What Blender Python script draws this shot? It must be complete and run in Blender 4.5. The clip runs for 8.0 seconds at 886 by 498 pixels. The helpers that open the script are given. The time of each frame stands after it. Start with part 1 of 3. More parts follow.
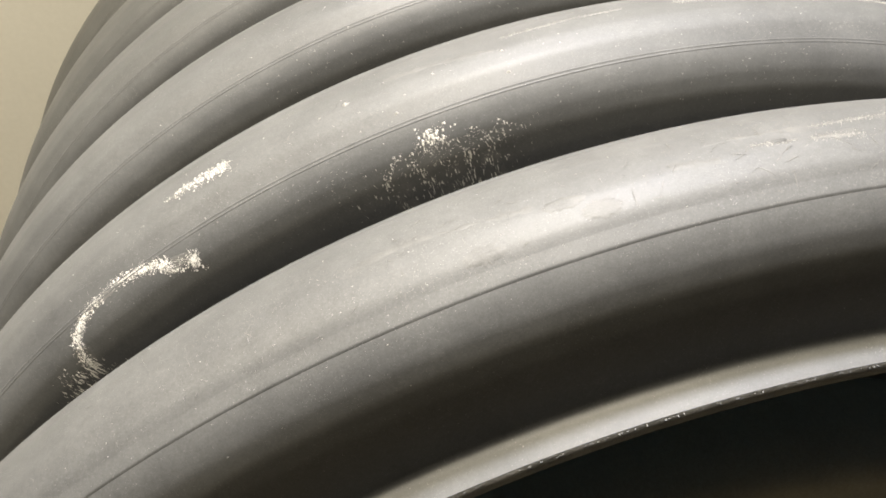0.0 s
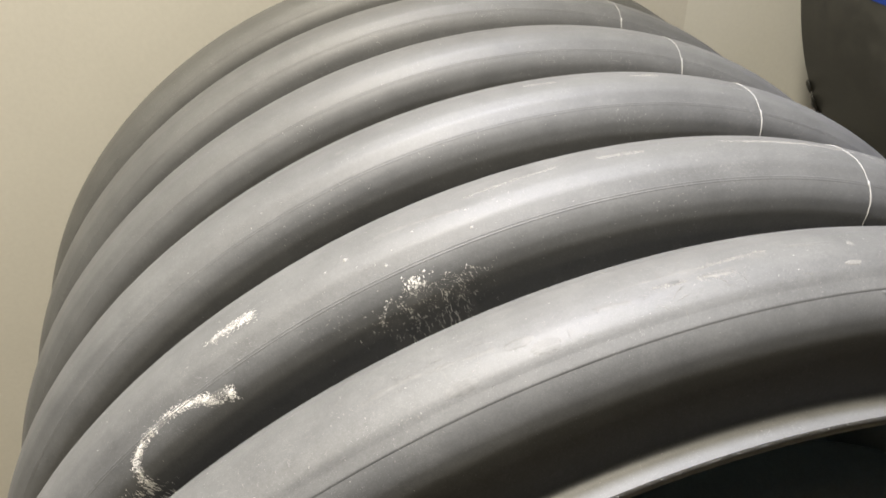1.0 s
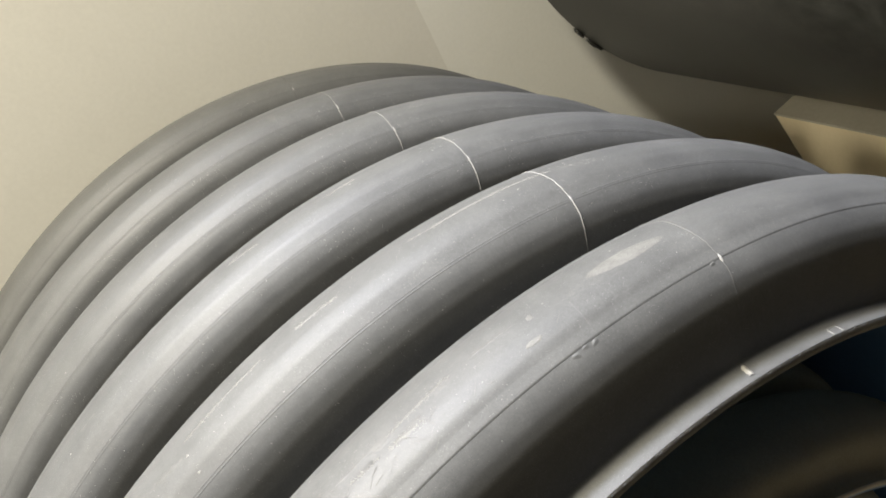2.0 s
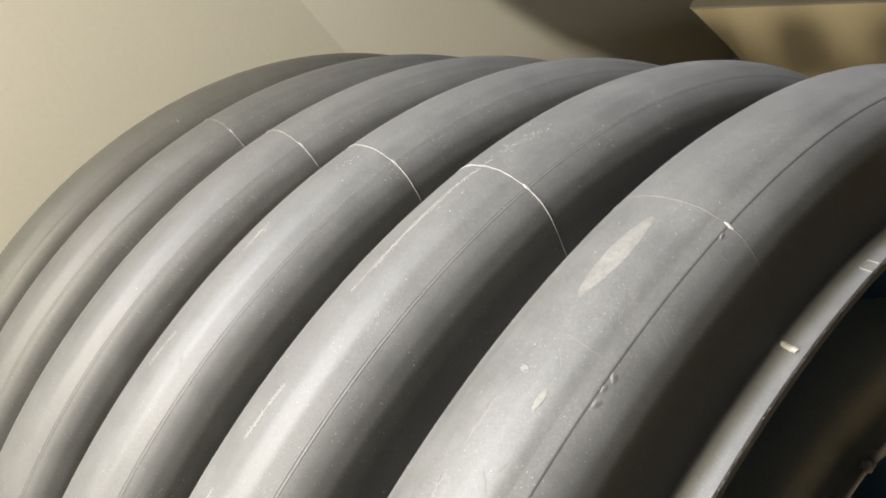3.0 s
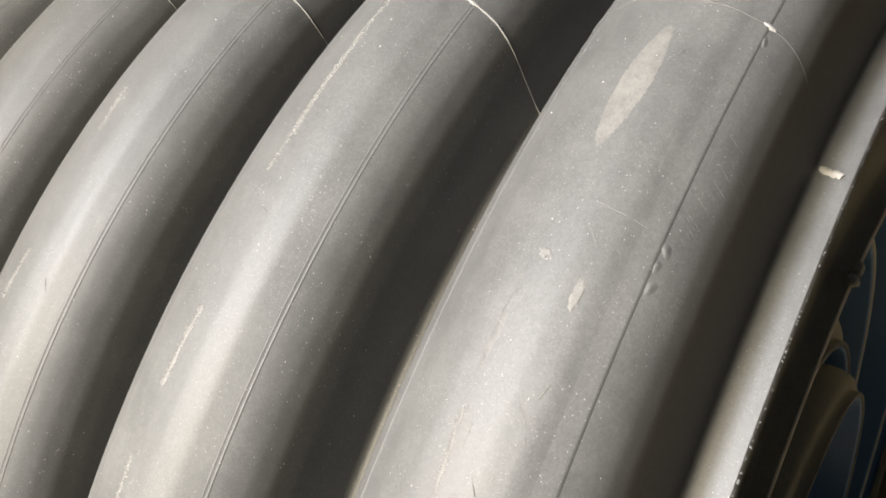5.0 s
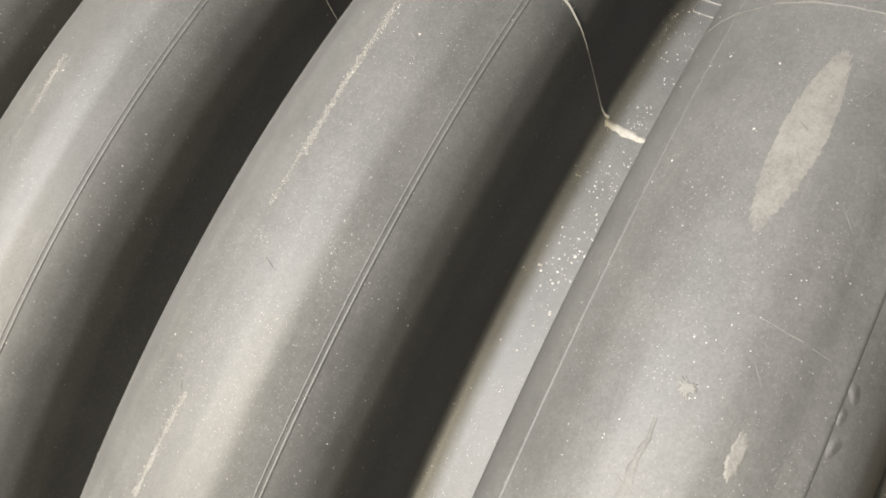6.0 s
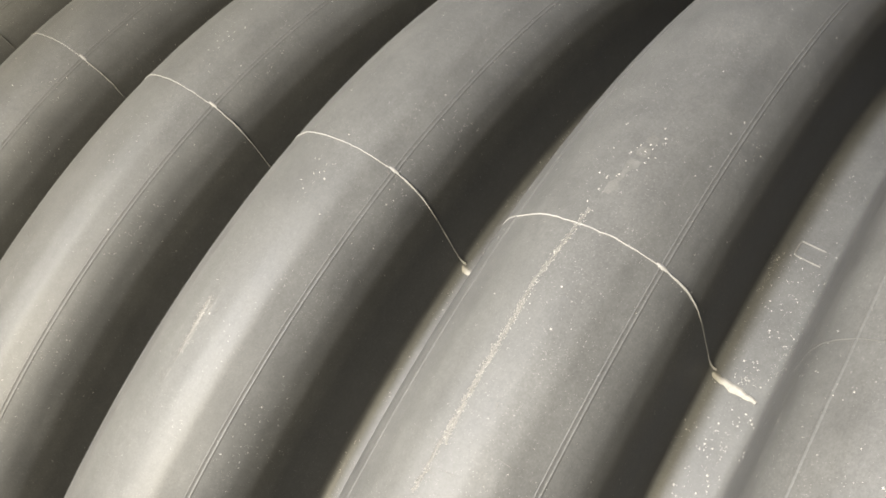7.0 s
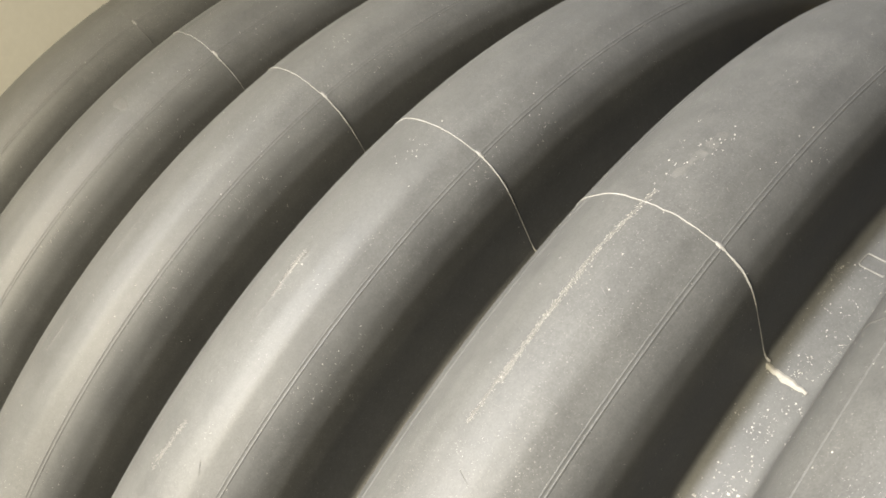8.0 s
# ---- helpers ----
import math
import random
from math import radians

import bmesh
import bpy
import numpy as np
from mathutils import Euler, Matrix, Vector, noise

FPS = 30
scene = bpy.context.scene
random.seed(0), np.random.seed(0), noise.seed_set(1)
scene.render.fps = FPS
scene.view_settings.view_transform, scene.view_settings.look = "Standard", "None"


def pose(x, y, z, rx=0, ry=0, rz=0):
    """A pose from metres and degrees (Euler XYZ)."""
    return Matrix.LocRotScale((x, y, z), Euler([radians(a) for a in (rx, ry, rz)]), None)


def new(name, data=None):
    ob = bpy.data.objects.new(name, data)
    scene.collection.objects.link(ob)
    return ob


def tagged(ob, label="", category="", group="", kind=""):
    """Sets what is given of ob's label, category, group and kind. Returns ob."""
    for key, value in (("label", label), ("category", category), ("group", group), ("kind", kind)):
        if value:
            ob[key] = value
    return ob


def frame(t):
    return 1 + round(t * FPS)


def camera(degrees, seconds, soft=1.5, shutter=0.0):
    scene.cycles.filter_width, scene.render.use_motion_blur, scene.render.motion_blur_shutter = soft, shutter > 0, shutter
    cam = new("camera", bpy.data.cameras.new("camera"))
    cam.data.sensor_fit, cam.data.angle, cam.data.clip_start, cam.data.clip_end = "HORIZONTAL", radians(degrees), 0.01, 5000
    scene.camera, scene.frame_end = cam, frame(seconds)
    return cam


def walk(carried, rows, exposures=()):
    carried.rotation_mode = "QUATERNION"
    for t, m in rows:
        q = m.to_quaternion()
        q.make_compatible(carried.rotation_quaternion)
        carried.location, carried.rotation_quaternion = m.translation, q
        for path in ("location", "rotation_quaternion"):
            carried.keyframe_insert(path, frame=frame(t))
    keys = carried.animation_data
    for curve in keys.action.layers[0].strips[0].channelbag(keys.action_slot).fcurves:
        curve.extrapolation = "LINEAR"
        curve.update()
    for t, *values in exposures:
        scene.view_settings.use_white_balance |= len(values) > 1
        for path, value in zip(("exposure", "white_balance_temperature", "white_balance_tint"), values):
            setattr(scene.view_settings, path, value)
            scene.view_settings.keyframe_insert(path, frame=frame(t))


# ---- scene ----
P = 0.12       # pitch of the large pipe's corrugations, metres
AXIS = 0.52    # height of its axis over the floor

cam = camera(59.2, 8.0, soft=1.8)
ROWS = [
    (0.0, -0.2164, -0.1875, 1.1833, 51.02, -1.02, -12.78),
    (0.5, -0.2548, -0.2052, 1.2152, 51.73, -4.00, -12.78),
    (1.0, -0.2287, -0.2388, 1.2711, 55.40, 1.52, -16.29),
    (1.5, -0.1232, -0.2609, 1.2976, 57.32, 15.40, -25.16),
    (1.7, -0.0880, -0.2587, 1.3013, 55.70, 19.56, -29.71),
    (2.8, 0.0111, -0.1868, 1.2732, 43.77, 31.71, -47.05),
    (3.0, 0.0063, -0.1701, 1.2733, 41.98, 32.81, -50.29),
    (3.5, -0.0159, -0.1359, 1.2556, 35.18, 32.23, -57.09),
    (4.0, -0.0466, -0.1313, 1.2413, 30.36, 30.39, -60.85),
    (4.5, -0.0253, -0.1257, 1.2605, 25.93, 28.71, -62.26),
    (4.7, -0.0060, -0.1087, 1.2538, 24.90, 28.90, -63.26),
    (5.8, 0.0579, -0.0102, 1.2072, 14.86, 25.15, -64.76),
    (6.0, 0.0622, 0.0032, 1.2102, 14.95, 24.01, -63.88),
    (6.5, 0.1030, 0.0288, 1.2196, 16.30, 23.49, -62.80),
    (7.0, 0.1206, 0.0419, 1.2594, 18.66, 26.69, -61.49),
    (7.5, 0.1116, 0.0407, 1.2763, 22.36, 30.03, -58.11),
    (8.0, 0.0874, 0.0110, 1.2670, 27.28, 30.27, -52.96),
]
EXPOSURES = [(0.0, 0.15, 6850, 10), (0.5, 0.08, 6870, 8), (1.0, 0.1, 6580, 11), (1.5, 0.07, 6430, 10), (3.0, 0.15, 6750, 9), (4.5, 0.16, 6830, 11), (6.0, -0.23, 7020, 9), (6.5, -0.13, 7080, 9), (7.0, 0.01, 7100, 8), (8.0, 0.02, 7170, 7)]
walk(cam, [(t, pose(x, y, z, rx, ry, rz)) for t, x, y, z, rx, ry, rz in ROWS], EXPOSURES)

# ---- light ----
world = bpy.data.worlds.new("world")
world.use_nodes = True
world.node_tree.nodes["Background"].inputs[0].default_value = (0.9, 0.95, 1.0, 1)
world.node_tree.nodes["Background"].inputs[1].default_value = 0.004
scene.world = world


def lamp(name, x, y, z, sx, sy, watts, colour):
    data = bpy.data.lights.new(name, "AREA")
    data.shape, data.size, data.size_y, data.energy, data.color = "RECTANGLE", sx, sy, watts, colour
    ob = new(name, data)
    ob.matrix_world = pose(x, y, z)
    return ob


# two warm lamps in a row, the side one unseen and added to brighten the stand's face, and the hall's cooler high lights
# beyond the partition
STAND_LAMP, ADDED_SIDE_LAMP, HALL_LAMP = (-0.34, 0.22, 2.80), (-2.10, 0.22, 3.00), (0.35, 1.22, 5.50)
lamp("stand_lamp_light", *STAND_LAMP, 0.28, 0.24, 90.0, (1.0, 0.922, 0.760))
lamp("added_side_light", *ADDED_SIDE_LAMP, 0.36, 0.30, 80.0, (1.0, 0.922, 0.760))
lamp("hall_lamp_light", *HALL_LAMP, 2.4, 0.56, 860.0, (0.85, 0.876, 1.0))

# ---- materials ----


def material(name):
    m = bpy.data.materials.new(name)
    m.use_nodes = True
    nt = m.node_tree
    return m, nt, nt.nodes["Principled BSDF"]


def node(nt, kind, **values):
    n = nt.nodes.new(kind)
    for key, value in values.items():
        n.inputs[key].default_value = value
    return n


def noise_tex(nt, scale, detail=4.0, rough=0.55, stretch=(1, 1, 1), space="Object"):
    co = nt.nodes.new("ShaderNodeTexCoord")
    mp = nt.nodes.new("ShaderNodeMapping")
    mp.inputs["Scale"].default_value = stretch
    nz = node(nt, "ShaderNodeTexNoise", Scale=scale, Detail=detail, Roughness=rough)
    nt.links.new(co.outputs[space], mp.inputs["Vector"])
    nt.links.new(mp.outputs[0], nz.inputs["Vector"])
    return nz.outputs["Fac"]


def ramp(nt, fac, stops):
    r = nt.nodes.new("ShaderNodeValToRGB")
    els = r.color_ramp.elements
    while len(els) < len(stops):
        els.new(0.5)
    for el, (at, c) in zip(els, stops):
        el.position = at
        el.color = (*c, 1) if len(c) == 3 else (c[0], c[0], c[0], 1)
    nt.links.new(fac, r.inputs[0])
    return r.outputs[0]


def mix(nt, fac, a, b, kind="MIX"):
    n = nt.nodes.new("ShaderNodeMix")
    n.data_type, n.blend_type = "RGBA", kind
    for socket, value in ((n.inputs[0], fac), (n.inputs[6], a), (n.inputs[7], b)):
        if hasattr(value, "is_linked"):
            nt.links.new(value, socket)
        elif isinstance(value, (int, float)):
            socket.default_value = value
        else:
            socket.default_value = (*value, 1)
    return n.outputs[2]


def bump(nt, bsdf, height, strength, distance):
    b = node(nt, "ShaderNodeBump", Strength=strength, Distance=distance)
    nt.links.new(height, b.inputs["Height"])
    nt.links.new(b.outputs[0], bsdf.inputs["Normal"])


def plastic(name, base, dust, rough, amount=0.5, spec=0.5, even=0.30):
    """Polyethylene: a plain base under a thin even film of dust, finely speckled, a little rubbed along the rings."""
    m, nt, bsdf = material(name)
    broad = noise_tex(nt, 7, 4, 0.6)
    streak = noise_tex(nt, 5, 4, 0.6, (1.0, 14.0, 1.0))
    cloud = noise_tex(nt, 42, 5, 0.7)
    grain = noise_tex(nt, 1300, 3, 0.7)
    film = mix(nt, 0.5, mix(nt, 0.28, broad, streak), cloud)
    fac = ramp(nt, film, [(0.34, (even * amount,)), (0.66, (amount,))])
    col = mix(nt, fac, base, dust)
    # fine mottling of the dust
    fleck = ramp(nt, mix(nt, 0.4, grain, noise_tex(nt, 420, 4, 0.75)), [(0.38, (0.84,)), (0.64, (1.17,))])
    col = mix(nt, 1.0, col, fleck, "MULTIPLY")
    co = nt.nodes.new("ShaderNodeTexCoord")
    for scale, size, lo, hi, area, paler in ((260.0, 0.075, 0.56, 0.70, 34, 0.7), (520.0, 0.11, 0.44, 0.62, 60, 0.6), (1000.0, 0.17, 0.36, 0.62, 26, 0.32)):
        vor = node(nt, "ShaderNodeTexVoronoi", Scale=scale)
        nt.links.new(co.outputs["Object"], vor.inputs["Vector"])
        dot = ramp(nt, vor.outputs["Distance"], [(size * 0.6, (paler,)), (size, (0.0,))])
        where = ramp(nt, noise_tex(nt, area, 4, 0.65), [(lo, (0.0,)), (hi, (1.0,))])
        col = mix(nt, mix(nt, 1.0, dot, where, "MULTIPLY"), col, (0.34, 0.336, 0.316))
    rub = ramp(nt, noise_tex(nt, 60, 5, 0.75, (1.0, 5.0, 1.0)), [(0.60, (0.0,)), (0.80, (0.16,))])
    col = mix(nt, rub, col, (0.19, 0.188, 0.18))
    nt.links.new(col, bsdf.inputs["Base Color"])
    ro = ramp(nt, film, [(0.3, (rough - 0.05,)), (0.7, (rough + 0.07,))])
    nt.links.new(ro, bsdf.inputs["Roughness"])
    bsdf.inputs["Specular IOR Level"].default_value = spec
    bump(nt, bsdf, mix(nt, 0.3, grain, cloud), 0.10, 0.0008)
    return m


def plain(name, dark, light, rough, scale=12, grain=300, relief=0.1, metal=0.0):
    m, nt, bsdf = material(name)
    a = noise_tex(nt, scale, 5, 0.6)
    b = noise_tex(nt, grain, 3, 0.6)
    both = mix(nt, 0.4, a, b)
    nt.links.new(ramp(nt, both, [(0.35, dark), (0.65, light)]), bsdf.inputs["Base Color"])
    bsdf.inputs["Roughness"].default_value = rough
    bsdf.inputs["Metallic"].default_value = metal
    bsdf.inputs["Specular IOR Level"].default_value = 0.32
    bump(nt, bsdf, b, relief, 0.001)
    return m


BLACK = plastic("black_polyethylene", (0.036, 0.0365, 0.0365), (0.094, 0.0945, 0.091), 0.53, 0.62, 0.33)
# nested shells: colour lightened in place of light that barely reaches inside
LIFTED_NEST = plastic("lightened_polyethylene", (0.24, 0.219, 0.160), (0.36, 0.332, 0.248), 0.72, 0.6, 0.2)
BLACK_SMOOTH = plastic("black_smooth_polyethylene", (0.010, 0.010, 0.009), (0.085, 0.085, 0.076), 0.42, 0.75, 0.35, 0.0)
BLUE = plain("blue_lining", (0.075, 0.155, 0.30), (0.095, 0.19, 0.36), 0.42, 8, 200, 0.05)
BLUE_STRIPE = plain("blue_stripe", (0.007, 0.030, 0.20), (0.010, 0.038, 0.25), 0.4, 10, 200, 0.05)
CUT = plain("sawn_polyethylene", (0.05, 0.05, 0.047), (0.12, 0.117, 0.108), 0.6, 60, 900, 0.5)
CUT_PALE = plain("sawn_pale_edge", (0.36, 0.33, 0.27), (0.52, 0.48, 0.40), 0.65, 60, 900, 0.5)
SEAM = plain("mould_line", (0.14, 0.138, 0.131), (0.235, 0.231, 0.22), 0.5, 90, 900, 0.2)
SCUFF = plain("scuffed_polyethylene", (0.066, 0.065, 0.061), (0.113, 0.111, 0.104), 0.56, 170, 1500, 0.2)
FAINT = plain("faint_scuff", (0.050, 0.050, 0.048), (0.086, 0.0855, 0.082), 0.56, 110, 1400, 0.15)
DENT = plain("dark_dent", (0.035, 0.035, 0.034), (0.07, 0.07, 0.066), 0.5, 110, 900, 0.3)
FLASH = plain("pale_flash", (0.125, 0.12, 0.107), (0.22, 0.212, 0.19), 0.6, 120, 900, 0.3)
GRIT = plain("pale_grit", (0.20, 0.196, 0.185), (0.36, 0.352, 0.33), 0.8, 300, 1500, 0.3)
CHALK = plain("white_dust", (0.38, 0.37, 0.338), (0.60, 0.584, 0.534), 0.9, 200, 1500, 0.4)
WALL = plain("cream_wall_paint", (0.55, 0.535, 0.485), (0.60, 0.585, 0.53), 0.75, 3, 160, 0.12)
# greyer right panel, its paint also lightened to offset weak lamp light there
WALL_B = plain("lightened_grey_wall_paint", (0.62, 0.614, 0.56), (0.67, 0.662, 0.606), 0.75, 3, 160, 0.12)
# unseen hall walls and ceiling, darkened so little light bounces onto the flanks
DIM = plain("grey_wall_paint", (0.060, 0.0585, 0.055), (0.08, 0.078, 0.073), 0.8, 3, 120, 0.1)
CEILING = plain("ceiling_paint", (0.13, 0.128, 0.122), (0.16, 0.157, 0.15), 0.85, 3, 120, 0.1)
# floor likewise set darker to hold down its bounce
FLOOR = plain("brown_floor", (0.11, 0.093, 0.060), (0.14, 0.119, 0.079), 0.45, 5, 140, 0.1)
BOX = plain("cream_board", (0.76, 0.64, 0.41), (0.82, 0.70, 0.47), 0.6, 4, 140, 0.08)
# stand's top: shade under the smooth pipe is put into its colour
BOX_TOP_SHADE = plain("shade_toned_board", (0.36, 0.33, 0.25), (0.42, 0.385, 0.30), 0.6, 4, 140, 0.08)
METAL = plain("white_enamel", (0.72, 0.72, 0.70), (0.78, 0.78, 0.76), 0.4, 5, 100, 0.03)


def glow(name, colour, strength):
    m, nt, bsdf = material(name)
    bsdf.inputs["Base Color"].default_value = (0.8, 0.8, 0.8, 1)
    bsdf.inputs["Emission Color"].default_value = (*colour, 1)
    bsdf.inputs["Emission Strength"].default_value = strength
    return m


GLOW = glow("lamp_diffuser", (1.0, 0.93, 0.82), 4.0)

# ---- building ----


def raw(name, verts, faces, mat, parent=None, label="", smooth=True):
    me = bpy.data.meshes.new(name)
    me.from_pydata([tuple(v) for v in verts], [], [tuple(int(i) for i in f) for f in faces])
    me.validate()
    me.materials.append(mat)
    me.polygons.foreach_set("use_smooth", [smooth] * len(me.polygons))
    ob = new(name, me)
    if parent:
        ob.parent = parent
    if label:
        tagged(ob, label)
    return ob


def part(name, bm, mat, parent=None, label="", smooth=False):
    me = bpy.data.meshes.new(name)
    bm.normal_update()
    bm.to_mesh(me)
    bm.free()
    me.materials.append(mat)
    if smooth:
        me.polygons.foreach_set("use_smooth", [True] * len(me.polygons))
    ob = new(name, me)
    if parent:
        ob.parent = parent
    if label:
        tagged(ob, label)
    return ob


def thing(name, m, label, category, group="", kind=""):
    ob = new(name)
    ob.empty_display_size = 0.05
    ob.matrix_world = m
    return tagged(ob, label, category, group, kind)


def box_bm(x0, y0, z0, x1, y1, z1, bevel=0.0):
    bm = bmesh.new()
    bmesh.ops.create_cube(bm, size=1)
    bmesh.ops.scale(bm, vec=(x1 - x0, y1 - y0, z1 - z0), verts=bm.verts)
    bmesh.ops.translate(bm, vec=((x0 + x1) / 2, (y0 + y1) / 2, (z0 + z1) / 2), verts=bm.verts)
    if bevel:
        bmesh.ops.bevel(bm, geom=bm.edges[:], offset=bevel, segments=3, profile=0.5, affect="EDGES")
    return bm


def slab(name, x0, y0, z0, x1, y1, z1, mat, label, category):
    return tagged(part(name, box_bm(x0, y0, z0, x1, y1, z1), mat), label, category, kind="structure")


def revolve(name, prof, seg, mat, parent, label="", closed=False, wide=1.0):
    """Turns a profile of (y, r) round the y axis."""
    prof = np.asarray(prof)
    n = len(prof)
    ang = np.linspace(0, 2 * np.pi, seg, endpoint=False)
    v = np.empty((seg, n, 3))
    v[:, :, 0] = np.sin(ang)[:, None] * prof[None, :, 1] * wide
    v[:, :, 1] = prof[None, :, 0]
    v[:, :, 2] = np.cos(ang)[:, None] * prof[None, :, 1]
    i, j = np.meshgrid(np.arange(seg), np.arange(n if closed else n - 1), indexing="ij")
    i2, j2 = (i + 1) % seg, (j + 1) % n
    f = np.stack([i * n + j, i * n + j2, i2 * n + j2, i2 * n + j], -1).reshape(-1, 4)
    return raw(name, v.reshape(-1, 3), f, mat, parent, label)


# half of one corrugation: distance from the crest's middle and height, as shares of pitch and depth
HALF_RIB = ((0.0, 1.0), (0.08, 0.992), (0.16, 0.952), (0.245, 0.858), (0.282, 0.800), (0.316, 0.725), (0.343, 0.612), (0.362, 0.462), (0.391, 0.222), (0.412, 0.083), (0.429, 0.012), (0.440, 0.0))

# towards the rim the flank drops to the valley floor at a tighter corner
NEAR_RIB = HALF_RIB[:4] + ((0.282, 0.800), (0.315, 0.722), (0.341, 0.602), (0.355, 0.455), (0.366, 0.222), (0.374, 0.060), (0.378, 0.0))


def corrugation(rv, rc, centre, rings, start, end, step):
    """Outer profile in pitches: shouldered crests with steep flanks over narrow valley floors."""
    pts = [(start, rv)]
    for k in range(rings):
        c = k + centre
        pts += [(c - u, rv + (rc - rv) * h) for u, h in reversed(NEAR_RIB)]
        pts += [(c + u, rv + (rc - rv) * h) for u, h in HALF_RIB[1:]]
    pts.append((end, rv))
    pts = np.array(pts)
    d = np.r_[0, np.cumsum(np.hypot(*np.diff(pts, axis=0).T))]
    fine = np.arange(0, d[-1], 0.005)
    y, r = np.interp(fine, d, pts[:, 0]), np.interp(fine, d, pts[:, 1])
    w = 9
    ker = np.hanning(w + 2)[1:-1]
    ker /= ker.sum()
    ys = np.convolve(np.pad(y, w // 2, mode="reflect", reflect_type="odd"), ker, "valid")
    rs = np.convolve(np.pad(r, w // 2, mode="edge"), ker, "valid")
    keep = np.r_[np.arange(0, len(ys) - 1, step), len(ys) - 1]
    return np.stack([ys[keep], rs[keep]], 1)


def surface(prof):
    """Radius over s of a profile that may be a little steep."""
    order = np.argsort(prof[:, 0], kind="stable")
    s, r = prof[order, 0], prof[order, 1]
    return lambda q: float(np.interp(q, s, r))


# ---- room ----
WY = 6.4 * P
WALL_TOP = 2.90
slab("floor", -6.0, -6.0, -0.05, 6.0, 7.0, 0.0, FLOOR, "plain brown floor under the pipes", "floor")
slab("partition_left", -3.0, WY, 0.0, 3.59 * P, WY + 0.06, WALL_TOP, WALL, "warm cream partition panel behind the pipes", "partition")
slab("partition_right", 3.59 * P, WY, 0.0, 3.0, WY + 0.06, WALL_TOP, WALL_B, "greyer cream partition panel behind the pipes", "partition")
slab("wall_left", -6.1, -6.0, 0.0, -6.0, 7.0, 6.0, DIM, "unseen grey hall wall, kept dark to cut bounce light", "wall")
slab("wall_right", 6.0, -6.0, 0.0, 6.1, 7.0, 6.0, DIM, "unseen grey hall wall, kept dark to cut bounce light", "wall")
slab("wall_front", -6.0, -6.1, 0.0, 6.0, -6.0, 6.0, DIM, "unseen grey hall wall, kept dark to cut bounce light", "wall")
slab("wall_far", -6.0, 7.0, 0.0, 6.0, 7.1, 6.0, DIM, "unseen grey hall wall beyond the partition, kept dark to cut bounce light", "wall")
slab("ceiling", -6.0, -6.0, 6.0, 6.0, 7.0, 6.1, CEILING, "unseen grey hall ceiling, kept dark to cut bounce light", "ceiling")


def hung_light(m, sx, sy, drop, name, label, group=""):
    """A flat lamp with a rim, a glowing face and two wires up to the ceiling."""
    t = thing(name, m, label, "ceiling light", group)
    bm = bmesh.new()
    for x0, y0, x1, y1 in ((-sx, -sy, sx, -sy + 0.02), (-sx, sy - 0.02, sx, sy), (-sx, -sy + 0.02, -sx + 0.02, sy - 0.02), (sx - 0.02, -sy + 0.02, sx, sy - 0.02)):
        b = box_bm(x0, y0, 0.012, x1, y1, 0.06)
        me = bpy.data.meshes.new("tmp")
        b.to_mesh(me)
        b.free()
        bm.from_mesh(me)
        bpy.data.meshes.remove(me)
    part("frame", bm, METAL, t)
    part("diffuser", box_bm(-sx + 0.02, -sy + 0.02, 0.03, sx - 0.02, sy - 0.02, 0.04), GLOW, t, "softly glowing white diffuser")
    up = m.inverted().to_3x3() @ Vector((0, 0, drop))
    for x in (-sx * 0.7, sx * 0.7):
        b = bmesh.new()
        bmesh.ops.create_cone(b, cap_ends=True, segments=8, radius1=0.003, radius2=0.003, depth=drop)
        turn = up.to_track_quat("Z", "Y").to_matrix().to_4x4()
        bmesh.ops.transform(b, matrix=Matrix.Translation(Vector((x, 0, 0.05)) + up / 2) @ turn, verts=b.verts)
        part("wire", b, METAL, t)
    return t


# the side fixture is made up to go with its added light
for spot in (STAND_LAMP, ADDED_SIDE_LAMP):
    hung_light(pose(spot[0], spot[1], spot[2] + 0.01), 0.20, 0.17, 5.96 - spot[2], "hanging_lamp", "square white lamp, unseen, hung over the pipes", "lamps over the stand")
hung_light(pose(HALL_LAMP[0], HALL_LAMP[1], HALL_LAMP[2] + 0.01), 1.22, 0.30, 0.46, "hall_light", "long white hall light beyond the partition")

# ---- large corrugated pipe ----
RV, RC, CENTRE, START, RINGS = 3.747, 4.330, 0.245, -0.245, 6
SAG = 1.008    # the pipe is a little wider than high
PHI = 0.33     # angle of the mould line from the top
END = RINGS - 0.27
prof = corrugation(RV, RC, CENTRE, RINGS, START, END, 4)
r_at = surface(prof)
pipe = thing("corrugated_pipe", pose(0, 0, AXIS), "large dusty black corrugated plastic pipe lying on the floor, scuffed", "pipe")
shell = revolve("shell", prof * P, 384, BLACK, pipe, wide=SAG)
revolve("lining", np.array([(START + 0.05, RV - 0.05), (START + 0.05, RV - 0.085), (END, RV - 0.085), (END, RV - 0.05)]) * P, 256, BLUE, pipe, "smooth blue inner wall", wide=SAG)
cut_edge = revolve("cut_edge", np.array([(START, RV - 0.001), (START - 0.006, RV - 0.012), (START - 0.006, RV - 0.045), (START + 0.004, RV - 0.062), (START + 0.052, RV - 0.090)]) * P, 384, CUT, pipe, "rough sawn rim", wide=SAG)


